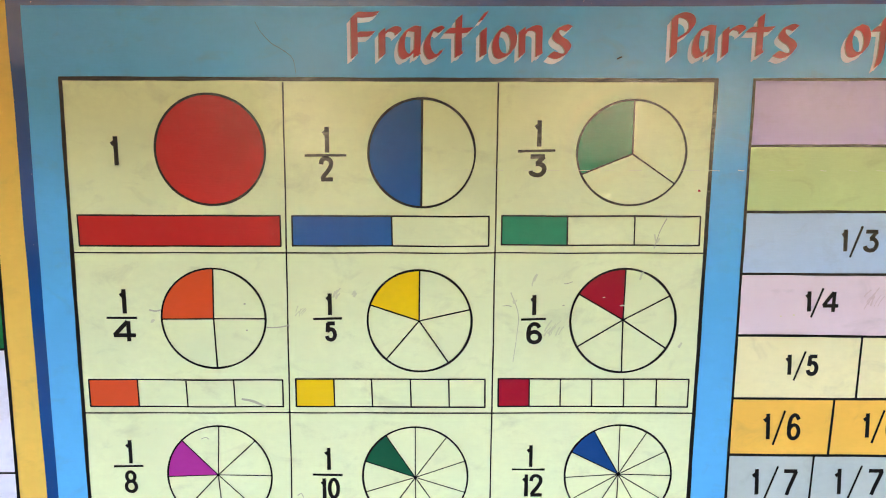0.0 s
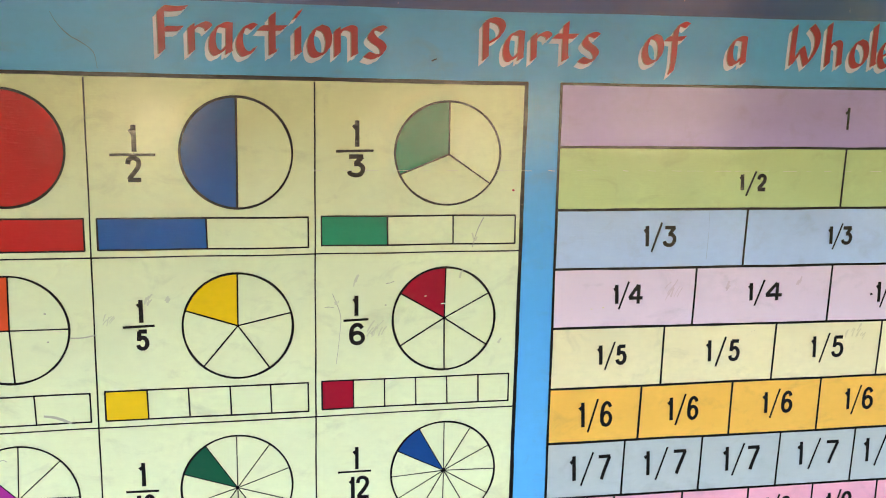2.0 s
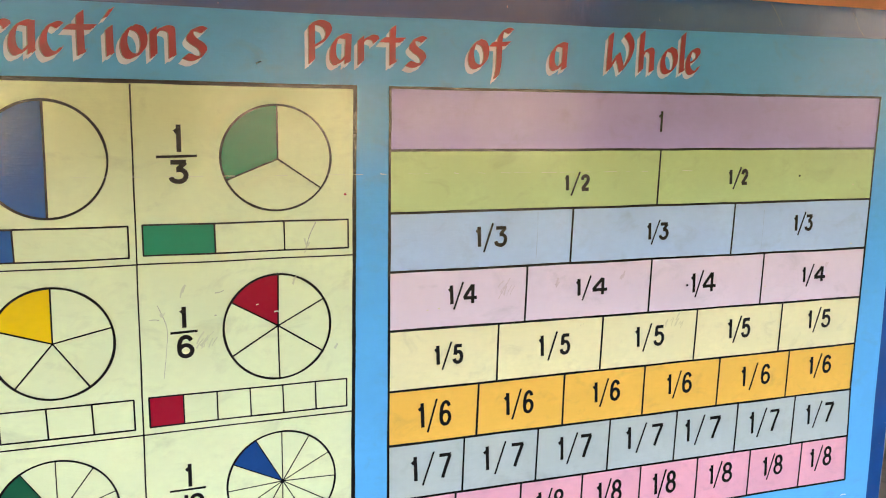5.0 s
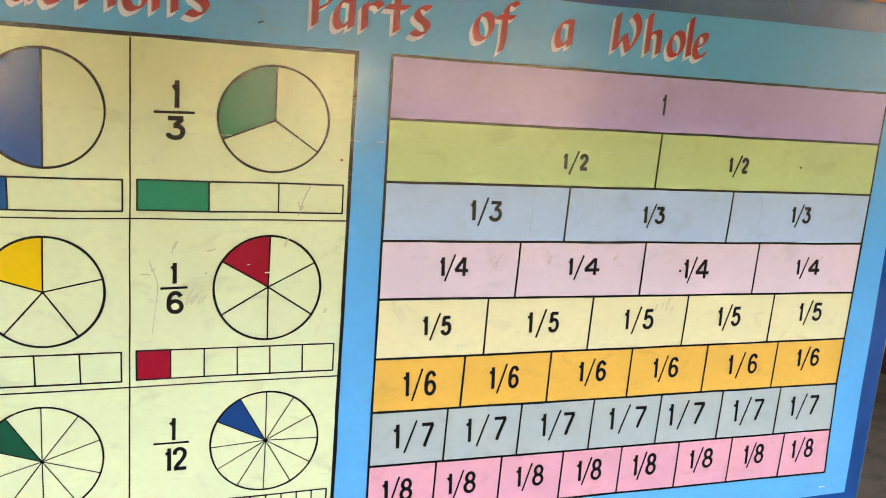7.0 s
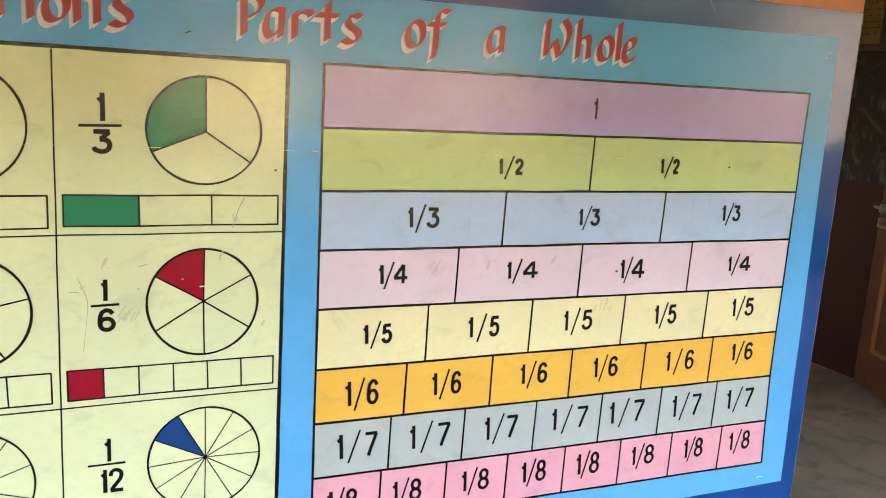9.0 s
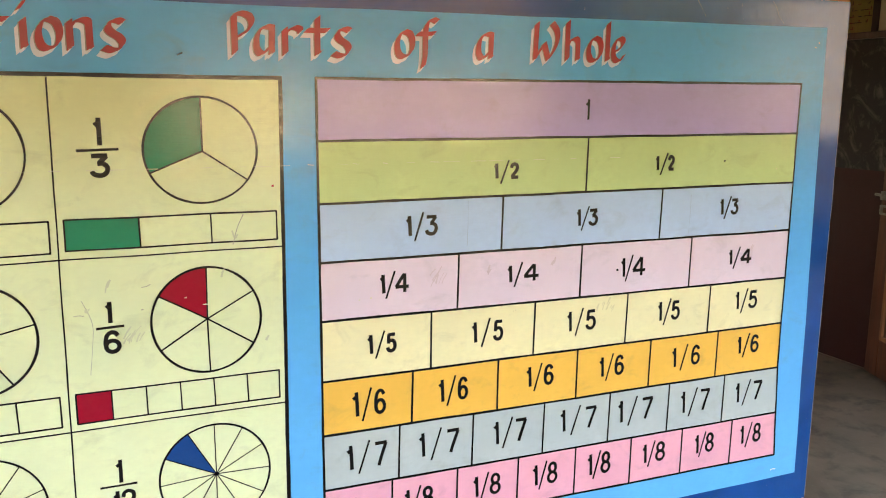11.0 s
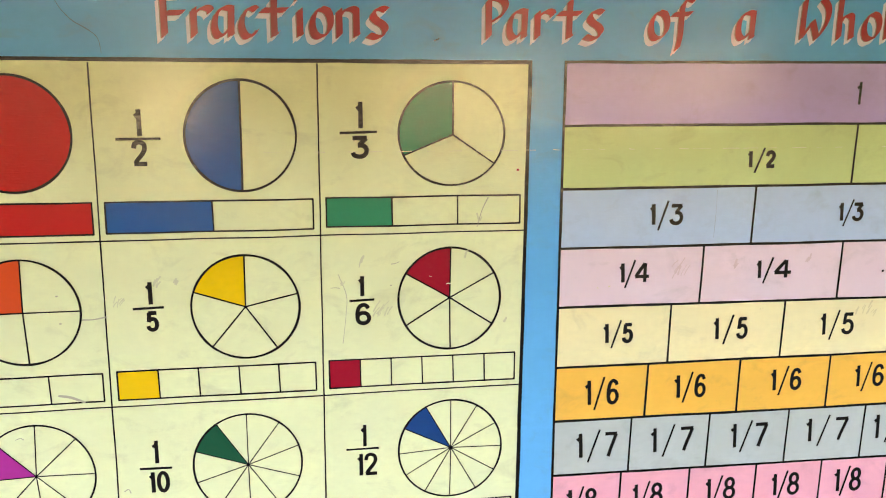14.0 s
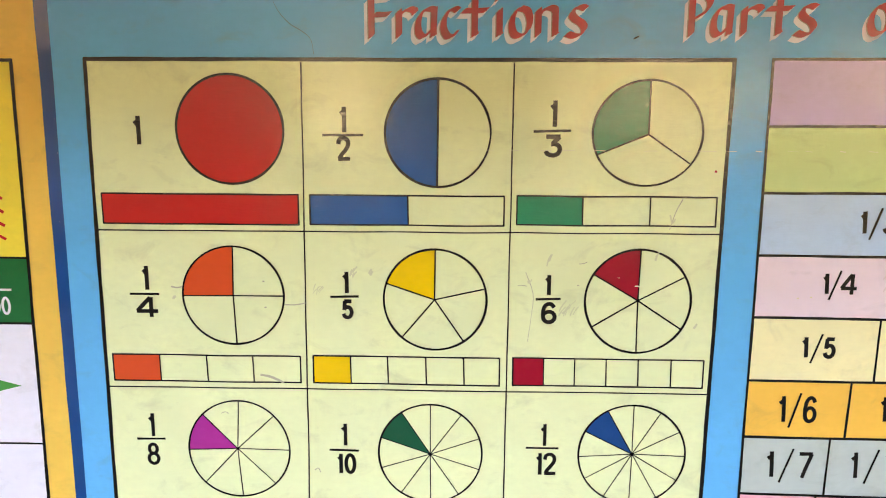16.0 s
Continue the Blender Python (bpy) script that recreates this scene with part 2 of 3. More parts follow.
tagged(mesh_object("floor", boxes(((-16, EAVE, -0.3), (16, ROOM_BACK, 0.0))), FLOOR), "grey cement floor with dark stains and worn patches", "floor", kind="structure")
tagged(mesh_object("ceiling", boxes(((-7, 0.0, HIGH), (7, ROOM_BACK + 0.2, HIGH + 0.15))), CEILING), "pale limewashed ceiling of the class room", "ceiling", kind="structure")
tagged(mesh_object("wall_front", boxes(((-16, 0, 0), (WALL_END, THICK, HIGH)), ((WALL_END, 0, LINTEL), (JAMB, THICK, HIGH)), ((JAMB, 0, 0), (16, THICK, HIGH))), PEACH),
       "peach limewashed veranda wall with a doorway at its end", "wall", kind="structure")
tagged(mesh_object("wall_side", boxes(((ROOM_SIDE, THICK, 0), (ROOM_SIDE + 0.2, ROOM_BACK, HIGH))), CREAM), "cream limewashed side wall of the class room", "wall", kind="structure")
# the opening is added, out of view, to brighten the class room
tagged(mesh_object("wall_back", boxes(((-7, ROOM_BACK, 0), (7, ROOM_BACK + 0.2, 0.9)), ((-7, ROOM_BACK, 2.2), (7, ROOM_BACK + 0.2, HIGH)), ((-7, ROOM_BACK, 0.9), (1.0, ROOM_BACK + 0.2, 2.2)), ((1.8, ROOM_BACK, 0.9), (7, ROOM_BACK + 0.2, 2.2))), CREAM), "cream limewashed back wall with an unseen opening added to let daylight in", "wall", kind="structure")
tagged(mesh_object("wall_far_side", boxes(((-7, THICK, 0), (-6.8, ROOM_BACK, HIGH))), CREAM), "cream limewashed far wall of the class room", "wall", kind="structure")
# roof and beam are unseen, added to shade the top of the chart wall
tagged(mesh_object("shade_roof", boxes(((-16, EAVE, 2.75), (16, 0.0, 2.9))), SOFFIT), "unseen dark soffit added to shade the top of the wall", "ceiling", kind="structure")
tagged(mesh_object("shade_beam", boxes(((-16, EAVE, BEAM), (16, EAVE + 0.2, 2.75))), SOFFIT), "unseen dark beam added to cut sky light off the wall", "beam", kind="structure")
# unseen walls, added only for the tones they reflect in the wall paint
REFLECTED = [("dark grey", "302b27", ((0.8, 4.2), (17.6, 19.5), (40, 75))), ("dusty rose", "3c322d", ((-1.2, 0.8), (4.2, 15.4))),
        ("pale rose", "5c4e46", ((15.4, 17.6),)), ("grey green", "50524d", ((-11, -1.2),)), ("pale grey", "605f60", ((19.5, 40),)), ("dull umber", "40382f", ((-60, -11),))]
for shade_name, code, spans in REFLECTED:
    wash = plaster(shade_name + " limewash", code, 0.85, 0.3)
    for a, b in spans:
        tagged(mesh_object("reflection_wall", boxes(((a, -29.3, -0.3), (b, -29, 9.6)), bevel=0.02), wash), shade_name + " unseen wall added to be reflected in the enamel", "wall", kind="structure")
# unseen dark bands, added so little light is mirrored below the bright part
DARK_BAND = plaster("dark reflected band", "1c1a17", 0.9, 0.3)
for a, b in ((-60, -6.2), (-4.0, 2.9), (3.9, 5.0), (8.2, 9.5), (10.8, 12.4)):
    tagged(mesh_object("reflection_dark", boxes(((a, -28.9, -0.3), (b, -28.5, 2.9)), bevel=0.02), DARK_BAND), "unseen dark band added to keep the lower reflections dark", "wall", kind="structure")
# unseen white walls, placed one by one to make the glare patches
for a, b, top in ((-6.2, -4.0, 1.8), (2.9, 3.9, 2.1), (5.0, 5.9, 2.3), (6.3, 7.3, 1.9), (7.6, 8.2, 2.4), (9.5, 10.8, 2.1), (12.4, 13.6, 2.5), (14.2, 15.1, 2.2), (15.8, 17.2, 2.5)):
    tagged(mesh_object("glare_wall", boxes(((a, -28.6, -0.3), (b, -28.2, top)), bevel=0.02), WHITEWASH), "unseen white washed wall added to throw glare on the enamel", "wall", kind="structure")
# tree clumps out of view, added to dull one stretch of the reflection
bm = bmesh.new()
for k in range(260):
    x, z = random.uniform(17.5, 27), random.uniform(0, 1)
    m = Matrix.Translation((x, -27.0 + random.uniform(-1.5, 1.5), -0.2 + 9.0 * z * (0.8 + 0.3 * noise.noise(Vector((x * 0.3, 0, 0)))))) @ Matrix.Diagonal([random.uniform(0.3, 0.9) for _ in range(3)] + [1])
    bmesh.ops.create_icosphere(bm, subdivisions=1, radius=1.0, matrix=m)
tagged(mesh_object("reflected_trees", bm, FOLIAGE), "unseen dark green clumps added to dull part of the reflection", "trees", kind="stuff")
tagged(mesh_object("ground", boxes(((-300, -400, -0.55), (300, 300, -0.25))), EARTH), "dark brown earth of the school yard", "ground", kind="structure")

# navy dado on the veranda wall, round the corner of the doorway
bm = bmesh.new()
sheet(bm, soft_quad([(-3.2, 0.499), (1.7436, 0.503), (1.7436, -BASE + 0.003), (-3.2, -BASE + 0.003)], 40, 0.002), 1)
tagged(mesh_object("dado", bm, NAVY), "glossy navy enamel dado with pale flecks and painted-in glints", "dado", kind="structure")
tagged(mesh_object("dado_jamb", boxes(((WALL_END, -0.0004, 0.003), (WALL_END + 0.002, THICK, DADO))), NAVY), "navy enamel on the door jamb", "dado", kind="structure")
bm = bmesh.new()
brush(bm, [wander(1.7434, 0.50 - 1.26 * k / 60, 20, 0.0012) for k in range(61)], 0.0018, 2.2, 1.2)
tagged(mesh_object("trim_corner", bm, plaster("bare plaster edge", "7f848e")), "chipped bare plaster along the wall's corner", "trim", kind="structure")

# ---- numerals and letters ----
ROUND = lambda cx, cy, rx, ry, n=20: [(cx + rx * math.sin(2 * math.pi * k / n), cy + ry * math.cos(2 * math.pi * k / n)) for k in range(n)]


def numeral_strokes(ch):
    """Brush paths of a numeral in a box 1 high: (path, closed)."""
    if ch == "1":
        return [([(0.16, 1.0), (0.165, 0.5), (0.16, 0.0)], False), ([(0.15, 0.82), (-0.02, 0.72)], False)]
    if ch == "2":
        return [(smooth([(0.02, 0.70), (0.08, 0.88), (0.28, 0.95), (0.50, 0.86), (0.53, 0.66), (0.40, 0.46), (0.16, 0.22), (0.06, 0.08)]), False), ([(0.0, 0.07), (0.3, 0.07), (0.62, 0.07)], False)]
    if ch == "3":
        return [([(0.02, 0.92), (0.3, 0.92), (0.58, 0.92)], False), ([(0.55, 0.92), (0.28, 0.60)], False),
                (smooth([(0.22, 0.58), (0.40, 0.58), (0.54, 0.46), (0.56, 0.28), (0.46, 0.11), (0.27, 0.06), (0.08, 0.13), (0.02, 0.26)]), False)]
    if ch == "4":
        return [([(0.46, 0.98), (0.24, 0.65), (0.02, 0.30)], False), ([(0.0, 0.30), (0.35, 0.30), (0.70, 0.30)], False), ([(0.48, 1.0), (0.48, 0.5), (0.48, 0.0)], False)]
    if ch == "5":
        return [([(0.08, 0.93), (0.3, 0.93), (0.56, 0.93)], False), ([(0.12, 0.95), (0.10, 0.7), (0.08, 0.46)], False),
                (smooth([(0.06, 0.50), (0.22, 0.61), (0.42, 0.59), (0.54, 0.44), (0.54, 0.24), (0.42, 0.09), (0.24, 0.06), (0.08, 0.13), (0.02, 0.26)]), False)]
    if ch == "6":
        return [(smooth([(0.54, 0.78), (0.44, 0.92), (0.28, 0.95), (0.13, 0.82), (0.07, 0.56), (0.07, 0.34), (0.10, 0.2)]), False), (ROUND(0.32, 0.31, 0.25, 0.26), True)]
    if ch == "7":
        return [([(0.0, 0.93), (0.3, 0.93), (0.62, 0.93)], False), (smooth([(0.58, 0.92), (0.44, 0.6), (0.30, 0.28), (0.20, 0.0)]), False)]
    if ch == "8":
        return [(ROUND(0.3, 0.74, 0.21, 0.22), True), (ROUND(0.3, 0.28, 0.26, 0.24), True)]
    return [(ROUND(0.3, 0.5, 0.25, 0.45), True)]


def write(bm, ch, u, v, high, wide, pen, coat, lean=0.0):
    """A numeral with its lower left corner at (u, v)."""
    for k, (path, closed) in enumerate(numeral_strokes(ch)):
        pts = [(u + wide * x + lean * high * y, v + high * y) for x, y in path]
        brush(bm, pts, pen, coat + 0.12 * k, 0.12, closed)


def slash_fraction(bm, below, u, v, high, gap, wide, pen, coat):
    """A fraction written 1/n: the one stands on (u, v), the lower number a gap further on."""
    write(bm, "1", u - 0.13 * high, v, high, high * 0.8, pen, coat, -0.05)
    mid, run = u + gap / 2 + 0.003, 0.011 if below == "7" else 0.009
    line(bm, (mid - run, v - 0.011), (mid + run, v + high + 0.006), pen * 0.56, coat + 0.3, 0.0005)
    write(bm, below, u + gap + pen * 0.45, v - 0.0008, high * 1.01, (wide - pen) / 0.58, pen, coat)


NIB = Vector((11.4, 9.4)) / 2
GLYPH = 0.000957


def glyph(ch):
    """Centre lines of a broad-nib letter, in hundredths of a chart unit or so above the baseline."""
    table = {
        "F": [[(6, 76), (6, 40), (6, 6)], [(8, 78), (28, 77), (46, 79)], [(10, 44), (24, 44), (38, 45)]],
        "r": [[(6, 50), (6, 28), (6, 6)], smooth([(7, 40), (14, 48), (24, 53), (33, 51), (35, 46)])],
        "a": [smooth([(34, 52), (22, 53), (10, 44), (5, 28), (6, 12), (13, 5), (22, 10), (31, 20)]), [(34, 53), (33, 30), (32, 7)], [(32, 7), (38, 12)]],
        "c": [smooth([(31, 50), (24, 53), (13, 47), (6, 32), (6, 16), (13, 5), (23, 7), (31, 15)])],
        "t": [[(12, 72), (11, 40), (11, 7)], [(11, 7), (18, 12)], [(-9, 49), (10, 49), (32, 50)]],
        "i": [[(7, 50), (7, 28), (7, 7)], [(7, 7), (13, 12)], [(3, 67), (7, 73), (11, 79)]],
        "o": [smooth([(20, 53), (10, 44), (5, 26), (9, 9), (20, 5), (33, 14), (37, 32), (32, 48), (20, 53)])],
        "n": [[(6, 50), (6, 28), (6, 6)], smooth([(7, 38), (15, 49), (26, 53), (35, 50), (36, 40)]), [(36, 44), (36, 26), (36, 7)], [(36, 7), (42, 12)]],
        "s": [smooth([(36, 51), (27, 54), (16, 50), (12, 41), (18, 33), (29, 26), (34, 17), (29, 8), (18, 4), (4, 8)])],
        "P": [[(6, 71), (6, 40), (6, 6)], smooth([(6, 72), (18, 75), (32, 71), (37, 60), (31, 47), (20, 39), (10, 33)])],
        "f": [smooth([(38, 74), (28, 77), (18, 70), (14, 56), (13, 30), (12, 6), (8, -14)]), [(-3, 49), (14, 49), (32, 51)]],
        "W": [[(8, 78), (6, 42), (5, 7)], [(5, 7), (15, 22), (25, 36)], smooth([(25, 38), (30, 24), (36, 6)]), smooth([(36, 7), (48, 22), (57, 44), (56, 64), (44, 80)])],
        "h": [[(7, 84), (6, 40), (6, 6)], smooth([(7, 34), (14, 45), (24, 50), (31, 46), (32, 38)]), [(32, 42), (32, 24), (32, 7)], [(32, 7), (38, 12)]],
        "l": [[(8, 84), (7, 40), (7, 7)], [(7, 7), (14, 12)]],
        "e": [smooth([(8, 24), (20, 30), (30, 40), (30, 50), (21, 53), (11, 45), (6, 28), (8, 12), (16, 5), (26, 8), (34, 17)])],
    }
    return table[ch]


def letter(bm, ch, u, v, coat):
    for k, path in enumerate(glyph(ch)):
        pts = [Vector(q) for q in path]
        ends = []
        for sign in (1, -1):
            ends.append([(u + GLYPH * (p.x + sign * NIB.x), v + GLYPH * (p.y + sign * NIB.y)) for p in pts])
        strip(bm, ends[0], ends[1], coat + 0.1 * k)
        brush(bm, [(u + GLYPH * p.x, v + GLYPH * p.y) for p in pts], GLYPH * 3.5, coat + 0.1 * k + 0.05, 0.1)


# ---- the fractions chart ----
chart = new("fractions_chart")
chart.location = (0, 0, 0)
tagged(chart, "hand-painted fractions chart with circles and coloured strips on blue", "wall chart")
bm = bmesh.new()
sheet(bm, soft_quad([(-0.806, 0.423), (0.30, 0.424), (1.675, 0.441), (1.700, -0.688), (-0.817, -0.655)], 40, 0.0018), 2)
part("background", bm, BLUE, chart, "sky blue enamel field")

PANEL = [(-0.7487, 0.302), (0.373, 0.301), (0.366, -0.60), (-0.757, -0.60)]
bm = bmesh.new()
sheet(bm, soft_quad(PANEL, 20), 3)
panel = part("fraction_panel", bm, PALE, chart, "pale cream panel of nine cells with pencil smudges")


def ruled(name, segments, width, parent, coat=4.0):
    for k, (a, b) in enumerate(segments):
        bm = bmesh.new()
        line(bm, a, b, width, coat + 0.08 * k)
        part(name, bm, BLACK, parent)


ruled("border_line", [((-0.751, 0.303), (0.376, 0.302)), ((0.373, 0.304), (0.366, -0.602)), ((-0.7487, 0.305), (-0.757, -0.602)), ((-0.757, -0.60), (0.366, -0.60))], 0.0068, panel, 4.2)
ruled("grid_line", [((-0.749, 0.0), (0.371, 0.002)), ((-0.752, -0.300), (0.370, -0.297)), ((-0.368, 0.298), (-0.378, -0.60)), ((0.0005, 0.298), (-0.005, -0.60))], 0.0026, panel)


def pie(u, v, rx, rz, spokes, filled, material, ring, spoke, heart):
    """A fraction circle: spokes at these angles from the heart, with one sector painted."""
    edge = lambda a: wander(u + rx * math.cos(a), v + rz * math.sin(a), 8.0, 0.0009)
    if filled:
        a, b = (radians(q) for q in filled)
        n = max(10, int(abs(b - a) * 18))
        outline = [edge(a + (b - a) * k / n) for k in range(n + 1)]
        if len(spokes) > 1:
            outline.append(heart)
        bm = bmesh.new()
        sheet(bm, outline, 4.0)
        part("sector", bm, material, panel)
    for angle in spokes:
        bm = bmesh.new()
        line(bm, heart, edge(radians(angle)), spoke, 5.0, 0.0005)
        part("spoke", bm, BLACK, panel)
    bm = bmesh.new()
    brush(bm, [edge(2 * math.pi * k / 72) for k in range(72)], ring, 5.3, 0.3, True)
    part("circle_outline", bm, BLACK, panel)


pie(-0.4981, 0.182, 0.0955, 0.0955, [], (0, 359.9), RED, 0.0040, 0.0025, (-0.498, 0.182))
pie(-0.1308, 0.1767, 0.0928, 0.0938, [89.4, 269.3], (89.4, 269.3), ROYAL, 0.0040, 0.0036, (-0.1304, 0.1767))
pie(0.2332, 0.178, 0.0946, 0.0910, [89, -35.6, 203.8], (89, 203.8), GREEN, 0.0038, 0.0028, (0.2347, 0.1766))
pie(-0.5059, -0.1202, 0.0934, 0.0925, [88.5, 271.7, 180.6, 0.2], (88.5, 180.6), ORANGE, 0.0038, 0.0028, (-0.506, -0.1203))
pie(-0.1352, -0.124, 0.0938, 0.0942, [89.8, 13.2, -56.3, -130.8, 161.1], (89.8, 161.1), YELLOW, 0.0042, 0.0028, (-0.1362, -0.1235))
pie(0.2305, -0.1226, 0.0946, 0.0958, [89, 29.1, -32, -89, -149.7, 148.6], (89, 148.6), CRIMSON, 0.0042, 0.0028, (0.2305, -0.1204))
pie(-0.5092, -0.4222, 0.0966, 0.0972, [88.6, 44.4, -0.2, -45.7, -87.6, -134.6, 181.2, 134.4], (134.4, 181.2), MAGENTA, 0.0034, 0.0020, (-0.5117, -0.4211))
pie(-0.1442, -0.424, 0.0976, 0.0985, [89.9, 53.4, 18.5, -18.6, -56.9, -90, -124.5, -162.1, 161.8, 123.8], (123.8, 161.8), BOTTLE, 0.0034, 0.0018, (-0.144, -0.4252))
pie(0.2334, -0.4195, 0.0993, 0.0985, [90.2, 59.6, 28.7, -0.8, -30.4, -60, -90.5, -120, -150, 183, 152.5, 118.3], (118.3, 152.5), DEEP_BLUE, 0.0036, 0.0018, (0.234, -0.4175))


def fraction_bar(u0, u1, top, low, cuts, material):
    first = cuts[0] if cuts else u1
    bm = bmesh.new()
    sheet(bm, soft_quad([(u0, top), (first, top), (first, low), (u0, low)], 8, 0.0008), 4.0)
    part("bar_fill", bm, material, panel)
    ruled("bar_line", [((u0 - 0.001, top), (u1 + 0.001, top)), ((u0 - 0.001, low), (u1 + 0.001, low)), ((u0, top), (u0, low)), ((u1, top), (u1, low))], 0.0030, panel, 5.0)
    ruled("bar_division", [((c - 0.0005, top), (c + 0.0005, low)) for c in cuts], 0.0026, panel, 5.2)


fraction_bar(-0.737, -0.3805, 0.0672, 0.0125, [], RED)
fraction_bar(-0.3597, -0.0130, 0.0667, 0.0135, [-0.1835], ROYAL)
fraction_bar(0.0095, 0.3595, 0.0677, 0.0158, [0.126, 0.244], GREEN)
fraction_bar(-0.740, -0.386, -0.2355, -0.2872, [-0.651, -0.562, -0.475], ORANGE)
fraction_bar(-0.3618, -0.0162, -0.2332, -0.2865, [-0.292, -0.223, -0.152, -0.082], YELLOW)
fraction_bar(0.0082, 0.3555, -0.232, -0.285, [0.065, 0.122, 0.179, 0.237, 0.297], CRIMSON)
fraction_bar(-0.742, -0.388, -0.533, -0.585, [-0.742 + 0.354 * k / 8 for k in range(1, 8)], MAGENTA)
fraction_bar(-0.365, -0.018, -0.532, -0.585, [-0.365 + 0.347 * k / 10 for k in range(1, 10)], BOTTLE)
fraction_bar(0.006, 0.354, -0.530, -0.583, [0.006 + 0.348 * k / 12 for k in range(1, 12)], ROYAL)


def stacked_fraction(one, bar, below, text, pen):
    """1 over text: place and size of the 1, of the bar and of the number under it."""
    bm = bmesh.new()
    (u, low, high) = one
    write(bm, "1", u - 0.16 * high * 0.8, low, high, high * 0.8, pen, 4.0)
    part("numeral", bm, BLACK, panel)
    if not bar:
        return
    bm = bmesh.new()
    line(bm, (bar[0], bar[2]), (bar[1], bar[3]), 0.0042, 4.0, 0.0004)
    part("fraction_line", bm, BLACK, panel)
    u0, u1, low, high = below
    bm = bmesh.new()
    if len(text) == 1:
        write(bm, text, u0 + pen / 2, low, high, (u1 - u0 - pen) / 0.62, pen, 4.0)
    else:
        wide = u1 - u0
        write(bm, text[0], u0 + 0.003, low, high, high * 0.7, pen, 4.0)
        write(bm, text[1], u0 + wide * 0.40, low, high, (wide * 0.60 - pen / 2) / 0.62, pen, 4.0)
    part("numeral", bm, BLACK, panel)


stacked_fraction((-0.6615, 0.155, 0.050), None, None, "", 0.0078)
stacked_fraction((-0.2950, 0.178, 0.044), (-0.334, -0.262, 0.1725, 0.1732), (-0.3105, -0.2820, 0.1285, 0.0415), "2", 0.0076)
stacked_fraction((0.0725, 0.189, 0.045), (0.036, 0.101, 0.181, 0.1825), (0.0535, 0.0885, 0.1375, 0.0375), "3", 0.0076)
stacked_fraction((-0.6655, -0.111, 0.045), (-0.699, -0.644, -0.119, -0.119), (-0.692, -0.649, -0.163, 0.038), "4", 0.0076)
stacked_fraction((-0.2965, -0.113, 0.040), (-0.327, -0.275, -0.1205, -0.119), (-0.3075, -0.283, -0.161, 0.035), "5", 0.0072)
stacked_fraction((0.0705, -0.112, 0.037), (0.047, 0.092, -0.1205, -0.119), (0.0545, 0.088, -0.165, 0.038), "6", 0.0072)
stacked_fraction((-0.6735, -0.399, 0.046), (-0.706, -0.651, -0.405, -0.404), (-0.690, -0.661, -0.457, 0.043), "8", 0.0068)
stacked_fraction((-0.3050, -0.411, 0.044), (-0.336, -0.280, -0.420, -0.421), (-0.322, -0.283, -0.468, 0.040), "10", 0.0068)
stacked_fraction((0.0705, -0.404, 0.043), (0.036, 0.097, -0.409, -0.409), (0.055, 0.096, -0.463, 0.044), "12", 0.0068)

# the fraction wall: eight strips, each cut into one more piece than the strip over it
LEFT = [0.3035, 0.1910, 0.0757, -0.0352, -0.1490, -0.2685, -0.3785, -0.4925, -0.603]
RIGHT = [0.3100, 0.1945, 0.0780, -0.0385, -0.1570, -0.2720, -0.3870, -0.5080, -0.6230]
CUTS = [[], [1.0195], [0.820, 1.219], [0.722, 1.014, 1.310], [0.664, 0.902, 1.139, 1.374], [0.623, 0.817, 1.013, 1.210, 1.407],
        [0.595, 0.760, 0.932, 1.104, 1.271, 1.437], [0.579, 0.725, 0.871, 1.018, 1.169, 1.318, 1.471]]
# the written fractions: place of the one, height, gap and width of the lower number
HALVES = [(0.806, 0.112, 0.030, 0.029, 0.022), (1.204, 0.118, 0.031, 0.026, 0.020)]
THIRDS = [(0.619, 0.006, 0.039, 0.030, 0.029), (1.006, 0.005, 0.035, 0.021, 0.026), (1.395, 0.010, 0.036, 0.023, 0.025)]
FOURTHS = [(0.564, -0.104, 0.037, 0.021, 0.030), (0.843, -0.105, 0.035, 0.028, 0.036), (1.127, -0.116, 0.042, 0.020, 0.035), (1.432, -0.111, 0.035, 0.026, 0.034)]
FIFTHS = [(0.538, -0.223, 0.038, 0.029, 0.024), (0.764, -0.226, 0.043, 0.039, 0.026), (0.993, -0.227, 0.044, 0.037, 0.029), (1.235, -0.228, 0.044, 0.028, 0.027), (1.463, -0.223, 0.043, 0.031, 0.030)]
SIXTHS = [(0.508, -0.348, 0.050, 0.032, 0.028), (0.691, -0.344, 0.047, 0.031, 0.027), (0.896, -0.340, 0.044, 0.031, 0.028), (1.082, -0.342, 0.045, 0.029, 0.029), (1.284, -0.345, 0.046, 0.044, 0.030), (1.480, -0.336, 0.042, 0.030, 0.030)]
SEVENTHS = [(0.495, -0.458, 0.051, 0.045, 0.030), (0.649, -0.457, 0.051, 0.049, 0.032), (0.820, -0.459, 0.051, 0.040, 0.031), (0.986, -0.457, 0.050, 0.052, 0.033), (1.140, -0.460, 0.052, 0.053, 0.034), (1.319, -0.464, 0.053, 0.045, 0.032), (1.486, -0.462, 0.049, 0.044, 0.032)]
